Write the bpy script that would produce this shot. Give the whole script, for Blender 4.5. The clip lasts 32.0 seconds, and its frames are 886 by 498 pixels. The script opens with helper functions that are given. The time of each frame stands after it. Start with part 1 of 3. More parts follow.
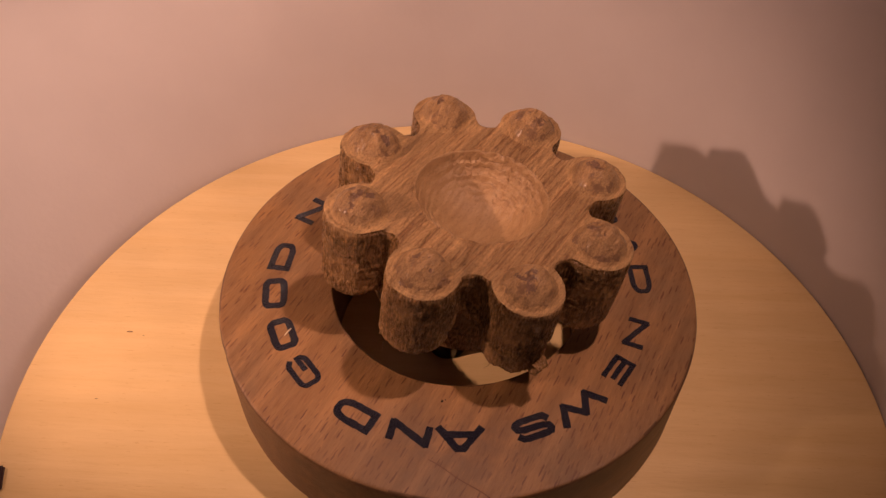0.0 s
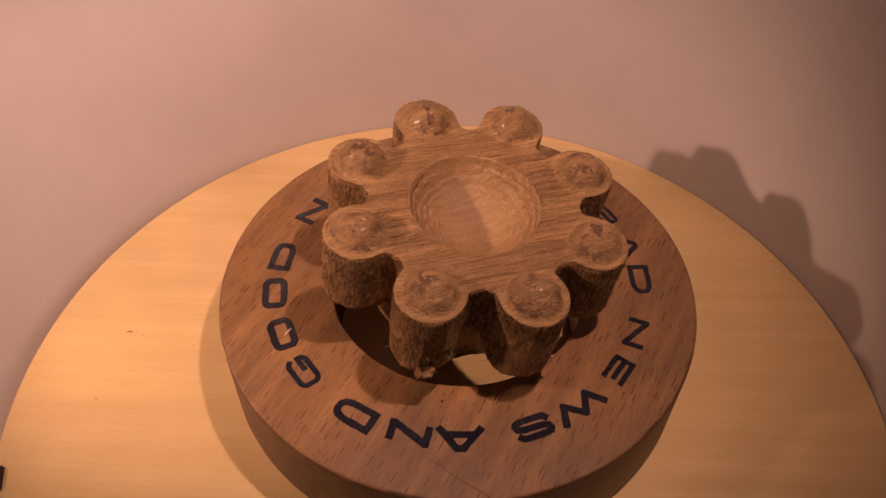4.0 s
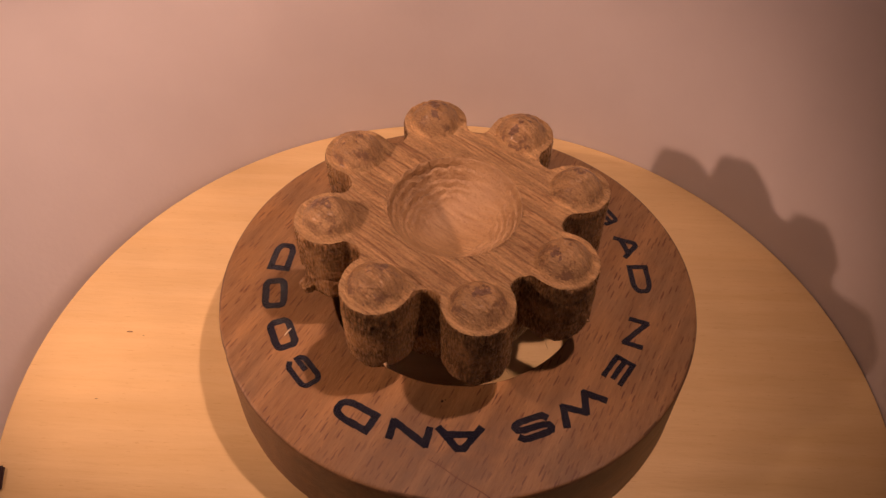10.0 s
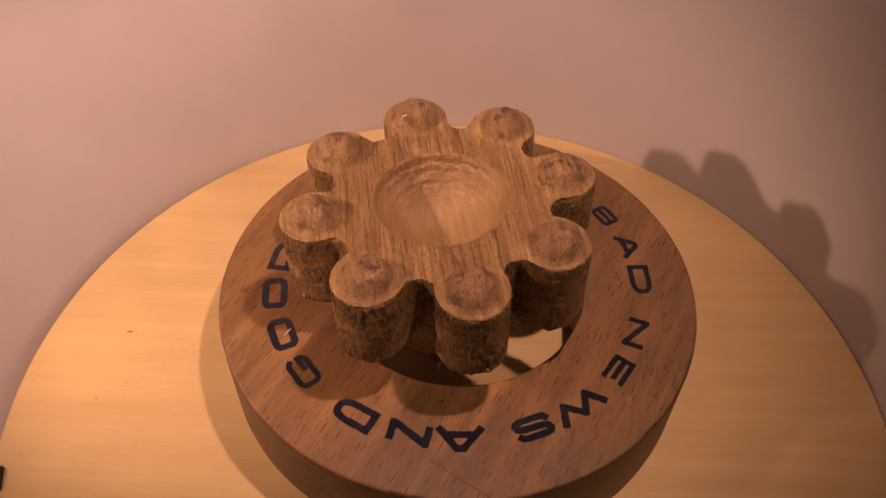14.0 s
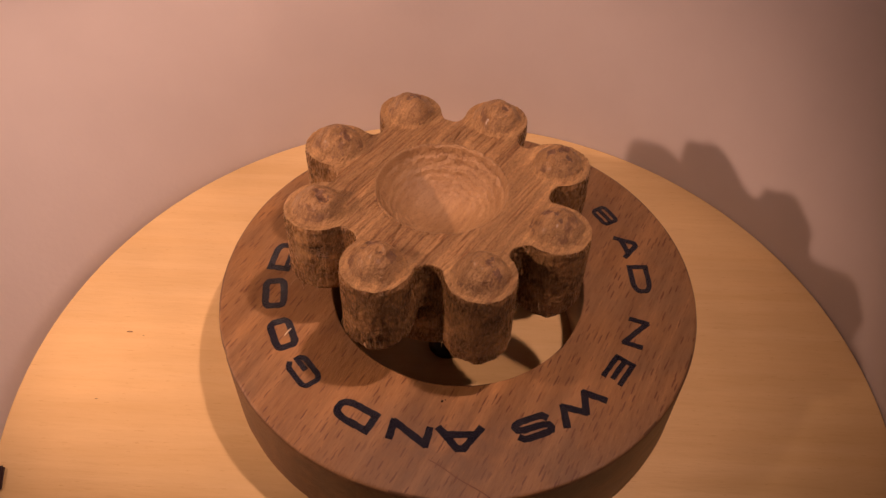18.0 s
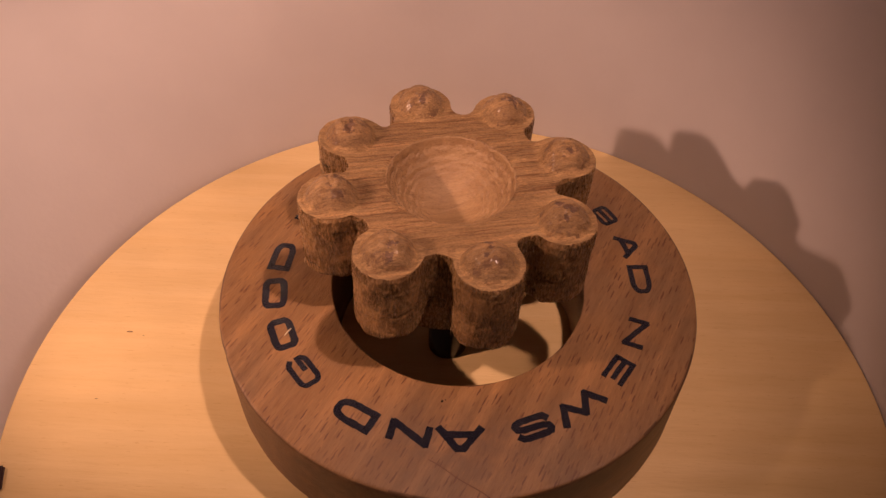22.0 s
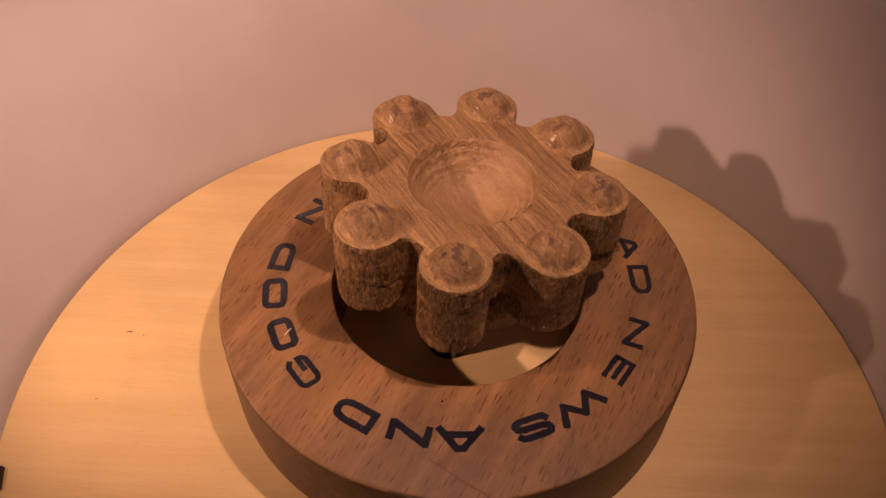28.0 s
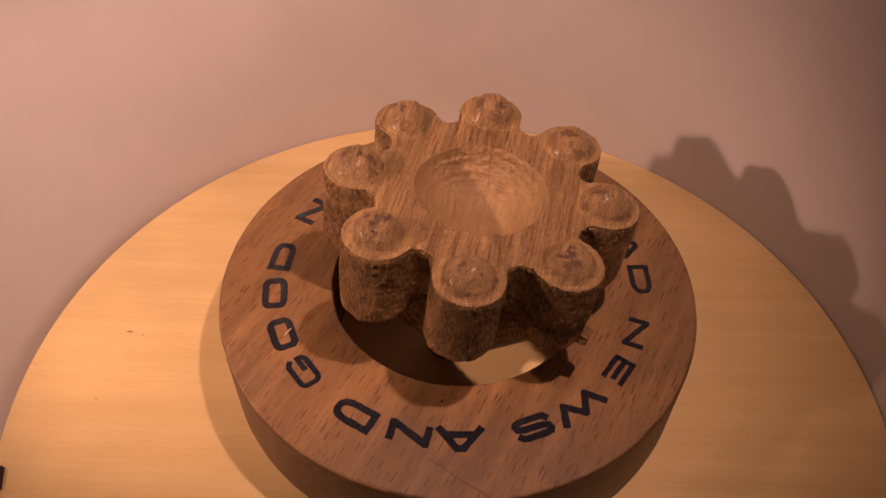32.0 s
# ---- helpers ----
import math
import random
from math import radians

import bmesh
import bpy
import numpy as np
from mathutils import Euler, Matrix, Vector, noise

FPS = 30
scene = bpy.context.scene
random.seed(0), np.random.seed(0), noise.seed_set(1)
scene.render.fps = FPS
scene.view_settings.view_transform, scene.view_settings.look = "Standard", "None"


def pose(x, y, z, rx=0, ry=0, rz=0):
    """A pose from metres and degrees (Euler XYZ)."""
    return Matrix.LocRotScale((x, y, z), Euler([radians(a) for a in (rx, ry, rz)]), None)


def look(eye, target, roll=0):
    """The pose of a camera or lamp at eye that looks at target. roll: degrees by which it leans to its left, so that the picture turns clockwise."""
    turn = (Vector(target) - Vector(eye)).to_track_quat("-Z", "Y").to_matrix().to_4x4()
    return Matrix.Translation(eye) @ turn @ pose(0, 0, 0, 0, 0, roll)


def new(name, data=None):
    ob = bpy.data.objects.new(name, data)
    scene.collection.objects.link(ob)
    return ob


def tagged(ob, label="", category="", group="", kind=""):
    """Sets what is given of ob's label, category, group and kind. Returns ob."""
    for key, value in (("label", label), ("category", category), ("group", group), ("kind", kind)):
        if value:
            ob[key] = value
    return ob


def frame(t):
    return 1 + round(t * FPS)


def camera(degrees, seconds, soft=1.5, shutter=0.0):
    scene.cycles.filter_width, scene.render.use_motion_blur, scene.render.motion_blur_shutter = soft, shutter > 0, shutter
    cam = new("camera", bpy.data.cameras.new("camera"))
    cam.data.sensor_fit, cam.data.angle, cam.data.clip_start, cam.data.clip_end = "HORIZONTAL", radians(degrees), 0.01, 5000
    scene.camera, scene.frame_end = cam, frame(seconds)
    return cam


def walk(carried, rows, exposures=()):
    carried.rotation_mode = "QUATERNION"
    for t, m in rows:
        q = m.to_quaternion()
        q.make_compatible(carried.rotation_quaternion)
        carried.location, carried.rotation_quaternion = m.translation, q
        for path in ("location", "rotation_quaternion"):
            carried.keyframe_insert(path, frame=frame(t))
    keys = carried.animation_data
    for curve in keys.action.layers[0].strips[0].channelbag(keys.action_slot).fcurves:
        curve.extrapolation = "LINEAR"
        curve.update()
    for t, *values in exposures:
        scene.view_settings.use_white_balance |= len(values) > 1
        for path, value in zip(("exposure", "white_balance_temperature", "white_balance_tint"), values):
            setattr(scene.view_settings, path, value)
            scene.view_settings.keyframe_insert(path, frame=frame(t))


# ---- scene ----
cam = camera(58.64, 32.0, soft=1.4)
STAND = pose(-0.0027, -0.1094, 0.1472, 42.72, -0.89, 1.33)
walk(cam, [(0.0, STAND), (32.0, STAND)])

# ---- light: a small lamp at the side, one overhead, the dim room, and added fill ----
world = bpy.data.worlds.new("dim_room")
scene.world = world
world.use_nodes = True
world.node_tree.nodes["Background"].inputs[0].default_value = (1.0, 0.56, 0.40, 1)
world.node_tree.nodes["Background"].inputs[1].default_value = 0.005
scene.view_settings.exposure = 0.0


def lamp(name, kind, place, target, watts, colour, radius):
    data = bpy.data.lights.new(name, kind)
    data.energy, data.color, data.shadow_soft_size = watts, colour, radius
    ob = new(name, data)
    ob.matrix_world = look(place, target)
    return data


side = lamp("side_lamp", "SPOT", (-0.169, -0.061, 0.148), (-0.026, 0.042, 0.000), 1.44, (1.0, 0.56, 0.405), 0.0036)
side.spot_size, side.spot_blend = radians(54), 0.75
over = lamp("top_lamp", "SPOT", (0.049, -0.028, 0.238), (-0.043, 0.022, 0.0), 1.40, (1.0, 0.575, 0.45), 0.0040)
over.spot_size, over.spot_blend = radians(78), 1.0
# added fill, no real lamp: low behind the screen, glowing through the sheet
back = lamp("screen_fill_lamp", "AREA", (0.30, 0.56, 0.062), (0.05, 0.04, 0.035), 0.75, (1.0, 0.57, 0.43), 0.1)
back.shape, back.size = "DISK", 0.09
# a faint area lamp behind the camera, also added as fill
front_fill = lamp("front_fill_lamp", "AREA", (-0.32, -0.84, 0.50), (0.0, 0.0, 0.0), 0.45, (1.0, 0.56, 0.41), 0.1)
front_fill.shape, front_fill.size = "SQUARE", 0.5


# ---- materials ----
def nodes(name):
    m = bpy.data.materials.new(name)
    m.use_nodes = True
    t = m.node_tree
    b = t.nodes["Principled BSDF"]
    return m, t, b


def add(t, kind, **values):
    n = t.nodes.new(kind)
    for key, value in values.items():
        n.inputs[key].default_value = value
    return n


def coords(t, turn=(0, 0, 0), scale=(1, 1, 1)):
    """Object coordinates in millimetres, turned by degrees and then scaled."""
    c = add(t, "ShaderNodeTexCoord")
    a = add(t, "ShaderNodeMapping", Rotation=[radians(v) for v in turn], Scale=(1000, 1000, 1000))
    b = add(t, "ShaderNodeMapping", Scale=scale)
    t.links.new(c.outputs["Object"], a.inputs["Vector"])
    t.links.new(a.outputs["Vector"], b.inputs["Vector"])
    return b.outputs["Vector"]


def noise_tex(t, vector, scale, detail=3.0, rough=0.55):
    n = add(t, "ShaderNodeTexNoise", Scale=scale, Detail=detail, Roughness=rough)
    t.links.new(vector, n.inputs["Vector"])
    return n.outputs["Fac"]


def ramp(t, fac, stops):
    n = t.nodes.new("ShaderNodeValToRGB")
    while len(n.color_ramp.elements) < len(stops):
        n.color_ramp.elements.new(0.5)
    for e, (place, colour) in zip(n.color_ramp.elements, stops):
        e.position = place
        e.color = (*colour, 1) if len(colour) == 3 else colour
    t.links.new(fac, n.inputs["Fac"])
    return n.outputs["Color"]


def grey(v):
    return (v, v, v)


def mix(t, fac, a, b, blend="MIX"):
    n = t.nodes.new("ShaderNodeMix")
    n.data_type, n.blend_type = "RGBA", blend
    if isinstance(fac, (int, float)):
        n.inputs[0].default_value = fac
    else:
        t.links.new(fac, n.inputs[0])
    for slot, value in ((6, a), (7, b)):
        if isinstance(value, tuple):
            n.inputs[slot].default_value = (*value, 1)
        else:
            t.links.new(value, n.inputs[slot])
    return n.outputs[2]


def bump(t, b, height, strength, depth):
    n = add(t, "ShaderNodeBump", Strength=strength, Distance=depth)
    t.links.new(height, n.inputs["Height"])
    old = b.inputs["Normal"].links
    if old:
        t.links.new(old[0].from_socket, n.inputs["Normal"])
    t.links.new(n.outputs["Normal"], b.inputs["Normal"])


def carved_wood(name, light, dark, pore, knot=0.0, rough=0.55, mark=1.0):
    """Open-pored brown wood, its fibres along the block's own y axis."""
    m, t, b = nodes(name)
    along = coords(t, (0, 0, 6), (1.0, 0.042, 0.45))
    broad = coords(t, (0, 0, 6), (1.0, 0.10, 0.6))
    bands = ramp(t, noise_tex(t, along, 0.85, 6, 0.68), [(0.33, dark), (0.43, tuple(c * 0.84 for c in light)), (0.53, light), (0.64, tuple(c * 1.24 for c in light))])
    streak = ramp(t, noise_tex(t, along, 2.4, 3, 0.6), [(0.35, (0.52, 0.38, 0.29)), (0.45, grey(0.97)), (0.7, grey(1.10))])
    colour = mix(t, 0.75 * mark, bands, streak, "MULTIPLY")
    fine = ramp(t, noise_tex(t, broad, 4.5, 2, 0.6), [(0.32, grey(0.45)), (0.44, grey(1.0))])
    colour = mix(t, 0.4 * mark, colour, fine, "MULTIPLY")
    blot = ramp(t, noise_tex(t, coords(t), 0.13, 3), [(0.33, (0.86, 0.81, 0.76)), (0.65, (1.08, 1.07, 1.05))])
    colour = mix(t, 0.85, colour, blot, "MULTIPLY")
    grit = ramp(t, noise_tex(t, coords(t, (0, 0, 6), (1.0, 0.30, 1.0)), 2.6, 4, 0.75), [(0.36, (0.42, 0.33, 0.27)), (0.45, grey(0.96)), (0.58, grey(1.02)), (0.70, (1.5, 1.45, 1.35))])
    colour = mix(t, 0.26 + 0.22 * mark, colour, grit, "MULTIPLY")
    fuzz = ramp(t, noise_tex(t, coords(t, (0, 0, 6), (1.0, 0.5, 1.0)), 4.2, 2, 0.6), [(0.34, (0.62, 0.55, 0.48)), (0.48, grey(1.0)), (0.66, (1.28, 1.24, 1.18))])
    colour = mix(t, 0.5, colour, fuzz, "MULTIPLY")
    if knot:
        spot = ramp(t, noise_tex(t, coords(t), 0.33, 5, 0.66), [(0.54, grey(0.0)), (0.62, grey(0.75))])
        b.inputs["Coat Weight"].default_value = 0.09
        b.inputs["Coat Roughness"].default_value = 0.17
        colour = mix(t, spot, colour, pore)
    t.links.new(colour, b.inputs["Base Color"])
    gloss = ramp(t, noise_tex(t, broad, 1.2, 4), [(0.3, grey(rough - 0.14)), (0.7, grey(rough + 0.12))])
    t.links.new(gloss, b.inputs["Roughness"])
    bump(t, b, noise_tex(t, along, 1.5, 5, 0.65), 1.0, (0.0009 if not knot else 0.0004) * mark)
    bump(t, b, noise_tex(t, coords(t, (0, 0, 6), (1.0, 0.5, 1.0)), 2.6, 4, 0.7), 0.9, 0.0005)
    return m


def bowl_wood():
    """The scraped hollow: smooth across the fibres, fine scaly tool ridges where their ends are cut."""
    m, t, b = nodes("scraped_bowl_wood")
    even = coords(t)
    along = coords(t, (0, 0, 6), (1.0, 0.10, 0.6))
    colour = ramp(t, noise_tex(t, along, 0.9, 4, 0.6), [(0.32, (0.335, 0.200, 0.097)), (0.5, (0.390, 0.243, 0.120)), (0.68, (0.44, 0.285, 0.145))])
    blot = ramp(t, noise_tex(t, even, 0.16, 3), [(0.35, (0.90, 0.87, 0.84)), (0.65, (1.07, 1.06, 1.05))])
    colour = mix(t, 0.9, colour, blot, "MULTIPLY")
    pores = ramp(t, noise_tex(t, coords(t, (0, 0, 6), (1.0, 0.4, 1.0)), 3.4, 3, 0.65), [(0.34, (0.58, 0.49, 0.42)), (0.45, grey(0.98)), (0.6, grey(1.02)), (0.70, (1.24, 1.20, 1.14))])
    colour = mix(t, 0.55, colour, pores, "MULTIPLY")
    # how much the cut crosses the ends of the fibres, by direction and by depth up the wall
    flat = coords(t, (0, 0, 6), (1.0, 1.0, 0.0))
    size = t.nodes.new("ShaderNodeVectorMath")
    size.operation = "LENGTH"
    t.links.new(flat, size.inputs[0])
    unit = t.nodes.new("ShaderNodeVectorMath")
    unit.operation = "NORMALIZE"
    t.links.new(flat, unit.inputs[0])
    axes = t.nodes.new("ShaderNodeSeparateXYZ")
    t.links.new(unit.outputs[0], axes.inputs[0])
    across = t.nodes.new("ShaderNodeMath")
    across.operation = "ABSOLUTE"
    t.links.new(axes.outputs["Y"], across.inputs[0])
    side_way = ramp(t, across.outputs[0], [(0.30, grey(0.08)), (0.85, grey(1.0))])
    wobble = t.nodes.new("ShaderNodeMath")
    wobble.operation = "MULTIPLY_ADD"
    wobble.inputs[1].default_value = 1.5
    t.links.new(noise_tex(t, even, 0.55, 3, 0.6), wobble.inputs[0])
    t.links.new(size.outputs["Value"], wobble.inputs[2])
    wave = t.nodes.new("ShaderNodeMath")
    wave.operation = "PINGPONG"
    wave.inputs[1].default_value = 0.42
    t.links.new(wobble.outputs[0], wave.inputs[0])
    scale = t.nodes.new("ShaderNodeMath")
    scale.operation = "DIVIDE"
    scale.inputs[1].default_value = 0.42
    t.links.new(wave.outputs[0], scale.inputs[0])
    high = t.nodes.new("ShaderNodeMath")
    high.operation = "DIVIDE"
    high.inputs[1].default_value = 12.5
    t.links.new(size.outputs["Value"], high.inputs[0])
    wall = ramp(t, high.outputs[0], [(0.48, grey(0.0)), (0.80, grey(0.6)), (0.95, grey(1.0))])
    broken = ramp(t, noise_tex(t, even, 0.8, 3, 0.6), [(0.38, grey(0.15)), (0.55, grey(1.0))])
    where = mix(t, 1.0, mix(t, 1.0, side_way, wall, "MULTIPLY"), broken, "MULTIPLY")
    groove = ramp(t, scale.outputs[0], [(0.0, (0.50, 0.40, 0.33)), (0.35, grey(0.95)), (1.0, (1.12, 1.10, 1.06))])
    colour = mix(t, where, colour, mix(t, 0.7, colour, groove, "MULTIPLY"))
    t.links.new(colour, b.inputs["Base Color"])
    b.inputs["Roughness"].default_value = 0.42
    bump(t, b, mix(t, where, (0.5, 0.5, 0.5), scale.outputs[0]), 0.7, 0.00045)
    bump(t, b, noise_tex(t, coords(t, (0, 0, 6), (1.0, 0.5, 1.0)), 2.8, 4, 0.7), 0.7, 0.0003)
    return m


def rough_side_wood():
    """Torn, fibrous cut faces down the lobes: upright ridges, ragged dark tears and a few level cracks."""
    m, t, b = nodes("torn_side_wood")
    even = coords(t)
    upright = coords(t, (0, 0, 6), (1.0, 0.8, 0.34))
    level = coords(t, (0, 0, 0), (0.35, 0.35, 1.6))
    colour = ramp(t, noise_tex(t, even, 0.20, 4, 0.6), [(0.30, (0.30, 0.170, 0.078)), (0.5, (0.355, 0.210, 0.097)), (0.70, (0.42, 0.26, 0.122))])
    lines = ramp(t, noise_tex(t, upright, 0.9, 4, 0.65), [(0.34, (0.50, 0.41, 0.35)), (0.46, grey(0.95)), (0.64, (1.22, 1.18, 1.08))])
    colour = mix(t, 0.5, colour, lines, "MULTIPLY")
    # the tears come in patches, with smooth scraped wood between them
    where = ramp(t, noise_tex(t, even, 0.13, 3, 0.5), [(0.42, grey(0.1)), (0.56, grey(1.0))])
    torn = noise_tex(t, coords(t, (0, 0, 6), (1.25, 1.25, 0.40)), 1.9, 5, 0.68)
    # dark stops are the tears; the bright ones paint highlights on their ridges
    tears = ramp(t, torn, [(0.37, (0.34, 0.26, 0.20)), (0.44, grey(0.90)), (0.53, (1.06, 1.01, 0.95)), (0.60, (1.75, 1.62, 1.36))])
    colour = mix(t, where, colour, mix(t, 0.9, colour, tears, "MULTIPLY"))
    slant = ramp(t, noise_tex(t, coords(t, (38, 0, 6), (0.9, 0.9, 0.16)), 1.5, 4, 0.6), [(0.36, (0.60, 0.50, 0.44)), (0.46, grey(1.0)), (0.66, (1.3, 1.26, 1.16))])
    colour = mix(t, 0.55, colour, slant, "MULTIPLY")
    cracks = ramp(t, noise_tex(t, level, 0.55, 4, 0.62), [(0.315, grey(0.2)), (0.345, grey(1.0))])
    colour = mix(t, 0.75, colour, cracks, "MULTIPLY")
    saw = noise_tex(t, coords(t, (0, 0, 0), (0.12, 0.12, 1.7)), 1.1, 3, 0.6)
    colour = mix(t, 0.32, colour, ramp(t, saw, [(0.36, grey(0.6)), (0.46, grey(1.0)), (0.6, (1.25, 1.2, 1.1))]), "MULTIPLY")
    pits = ramp(t, noise_tex(t, even, 2.2, 4, 0.7), [(0.33, grey(0.55)), (0.42, grey(1.0)), (0.60, grey(1.0)), (0.70, (1.5, 1.42, 1.28))])
    colour = mix(t, 0.35, colour, pits, "MULTIPLY")
    t.links.new(colour, b.inputs["Base Color"])
    gloss = ramp(t, torn, [(0.4, grey(0.20)), (0.65, grey(0.36))])
    t.links.new(gloss, b.inputs["Roughness"])
    bump(t, b, noise_tex(t, upright, 0.9, 4, 0.55), 0.6, 0.0006)
    height = mix(t, where, (0.5, 0.5, 0.5), torn)
    bump(t, b, height, 1.0, 0.0024)
    bump(t, b, saw, 0.4, 0.0005)
    bump(t, b, noise_tex(t, even, 2.2, 4, 0.7), 0.5, 0.0003)
    return m


def beech(name, tone, flecked=True):
    """Steamed beech: orange tan with short dark ray flecks that all run one way."""
    m, t, b = nodes(name)
    turn = (0, 0, 27)
    fib = coords(t, turn, (1.0, 0.07, 1.0))
    colour = ramp(t, noise_tex(t, fib, 0.30, 4, 0.55), [(0.32, (tone[0] * 0.82, tone[1] * 0.79, tone[2] * 0.77)), (0.5, tone), (0.68, tuple(c * 1.34 for c in tone))])
    blot = ramp(t, noise_tex(t, coords(t), 0.06, 3), [(0.35, (0.86, 0.86, 0.88)), (0.65, (1.18, 1.07, 0.88))])
    colour = mix(t, 0.9, colour, blot, "MULTIPLY")
    fine = ramp(t, noise_tex(t, coords(t, turn, (1.0, 0.13, 1.0)), 2.4, 3, 0.6), [(0.34, (0.84, 0.78, 0.73)), (0.45, grey(0.98)), (0.60, grey(1.0)), (0.72, (1.26, 1.22, 1.15))])
    colour = mix(t, 1.0, colour, fine, "MULTIPLY")
    if flecked:
        for scale, core, pick, strength in (((0.95, 0.125, 1.0), (0.125, 0.155), (0.30, 0.5), 0.95), ((1.35, 0.17, 1.0), (0.10, 0.145), (0.40, 0.8), 0.75)):
            cells = coords(t, turn, scale)
            bend = add(t, "ShaderNodeTexNoise", Scale=0.6, Detail=2.0)
            t.links.new(coords(t), bend.inputs["Vector"])
            shift = t.nodes.new("ShaderNodeVectorMath")
            shift.operation = "MULTIPLY_ADD"
            shift.inputs[1].default_value = (0.35, 0.35, 0.0)
            t.links.new(bend.outputs["Color"], shift.inputs[0])
            t.links.new(cells, shift.inputs[2])
            v = t.nodes.new("ShaderNodeTexVoronoi")
            v.voronoi_dimensions = "2D"
            v.inputs["Scale"].default_value = 1.0
            t.links.new(shift.outputs[0], v.inputs["Vector"])
            s = t.nodes.new("ShaderNodeSeparateColor")
            t.links.new(v.outputs["Color"], s.inputs[0])
            spot = ramp(t, v.outputs["Distance"], [(core[0], grey(1.0)), (core[1], grey(0.0))])
            some = ramp(t, s.outputs[0], [(pick[0], grey(0.0)), (pick[1], grey(strength))])
            drift = ramp(t, noise_tex(t, coords(t), 0.09, 3), [(0.36, grey(0.65)), (0.56, grey(1.0))])
            some = mix(t, 1.0, some, drift, "MULTIPLY")
            colour = mix(t, mix(t, 1.0, spot, some, "MULTIPLY"), colour, (0.118, 0.044, 0.019))
    if flecked:
        # a broad brown smear across the front lettering, stronger towards its middle
        c = add(t, "ShaderNodeTexCoord")
        spot = add(t, "ShaderNodeMapping", Location=(0.001 / 0.021, 0.0395 / 0.0105, 0), Scale=(1 / 0.021, 1 / 0.0105, 0))
        t.links.new(c.outputs["Object"], spot.inputs["Vector"])
        ball = t.nodes.new("ShaderNodeTexGradient")
        ball.gradient_type = "SPHERICAL"
        t.links.new(spot.outputs["Vector"], ball.inputs["Vector"])
        smear = mix(t, 1.0, ramp(t, ball.outputs["Fac"], [(0.0, grey(0.0)), (0.7, grey(0.55))]), ramp(t, noise_tex(t, coords(t), 0.3, 4), [(0.36, grey(0.3)), (0.62, grey(1.0))]), "MULTIPLY")
        colour = mix(t, smear, colour, (0.115, 0.068, 0.042))
    t.links.new(colour, b.inputs["Base Color"])
    b.inputs["Roughness"].default_value = 0.46
    bump(t, b, noise_tex(t, coords(t, turn, (1.0, 0.2, 1.0)), 2.4, 4, 0.65), 0.7, 0.00032)
    return m


def birch():
    """Pale varnished plywood, fine lines running across it."""
    m, t, b = nodes("varnished_birch")
    fib = coords(t, (0, 0, 1.5), (0.03, 1.0, 1.0))
    colour = ramp(t, noise_tex(t, fib, 0.28, 4, 0.55), [(0.30, (0.69, 0.492, 0.234)), (0.68, (0.745, 0.55, 0.279))])
    fine = ramp(t, noise_tex(t, coords(t, (0, 0, 1.5), (0.10, 1.0, 1.0)), 1.5, 3), [(0.28, (0.94, 0.92, 0.89)), (0.5, grey(1.0))])
    colour = mix(t, 0.7, colour, fine, "MULTIPLY")
    blot = ramp(t, noise_tex(t, coords(t), 0.03, 2), [(0.35, grey(0.90)), (0.65, grey(1.04))])
    colour = mix(t, 0.8, colour, blot, "MULTIPLY")
    dash = ramp(t, noise_tex(t, coords(t, (0, 0, 1.5), (0.22, 1.6, 1.0)), 1.6, 3, 0.6), [(0.28, (0.80, 0.72, 0.62)), (0.37, grey(1.0)), (0.66, grey(1.0)), (0.74, grey(1.08))])
    colour = mix(t, 0.75, colour, dash, "MULTIPLY")
    rings = ramp(t, noise_tex(t, coords(t, (0, 0, -3), (0.012, 0.16, 1.0)), 0.9, 3, 0.5), [(0.34, (0.96, 0.94, 0.90)), (0.48, grey(1.0)), (0.66, (1.03, 1.02, 1.0))])
    colour = mix(t, 0.8, colour, rings, "MULTIPLY")
    t.links.new(colour, b.inputs["Base Color"])
    gloss = ramp(t, noise_tex(t, fib, 0.6, 3), [(0.3, grey(0.30)), (0.7, grey(0.42))])
    t.links.new(gloss, b.inputs["Roughness"])
    bump(t, b, noise_tex(t, coords(t, (0, 0, 1.5), (0.16, 1.2, 1.0)), 1.5, 4, 0.65), 0.5, 0.00016)
    return m


def paper():
    """Thin white paper: part of the light goes through it."""
    m, t, b = nodes("white_paper")
    tone = ramp(t, noise_tex(t, coords(t), 0.05, 3), [(0.3, (0.735, 0.69, 0.685)), (0.7, (0.77, 0.725, 0.72))])
    t.links.new(tone, b.inputs["Base Color"])
    b.inputs["Roughness"].default_value = 0.9
    b.inputs["Specular IOR Level"].default_value = 0.15
    bump(t, b, noise_tex(t, coords(t), 0.7, 4, 0.55), 0.17, 0.0004)
    tr = t.nodes.new("ShaderNodeBsdfTranslucent")
    t.links.new(tone, tr.inputs["Color"])
    mx = t.nodes.new("ShaderNodeMixShader")
    mx.inputs[0].default_value = 0.3
    t.links.new(b.outputs[0], mx.inputs[1])
    t.links.new(tr.outputs[0], mx.inputs[2])
    t.links.new(mx.outputs[0], t.nodes["Material Output"].inputs[0])
    return m


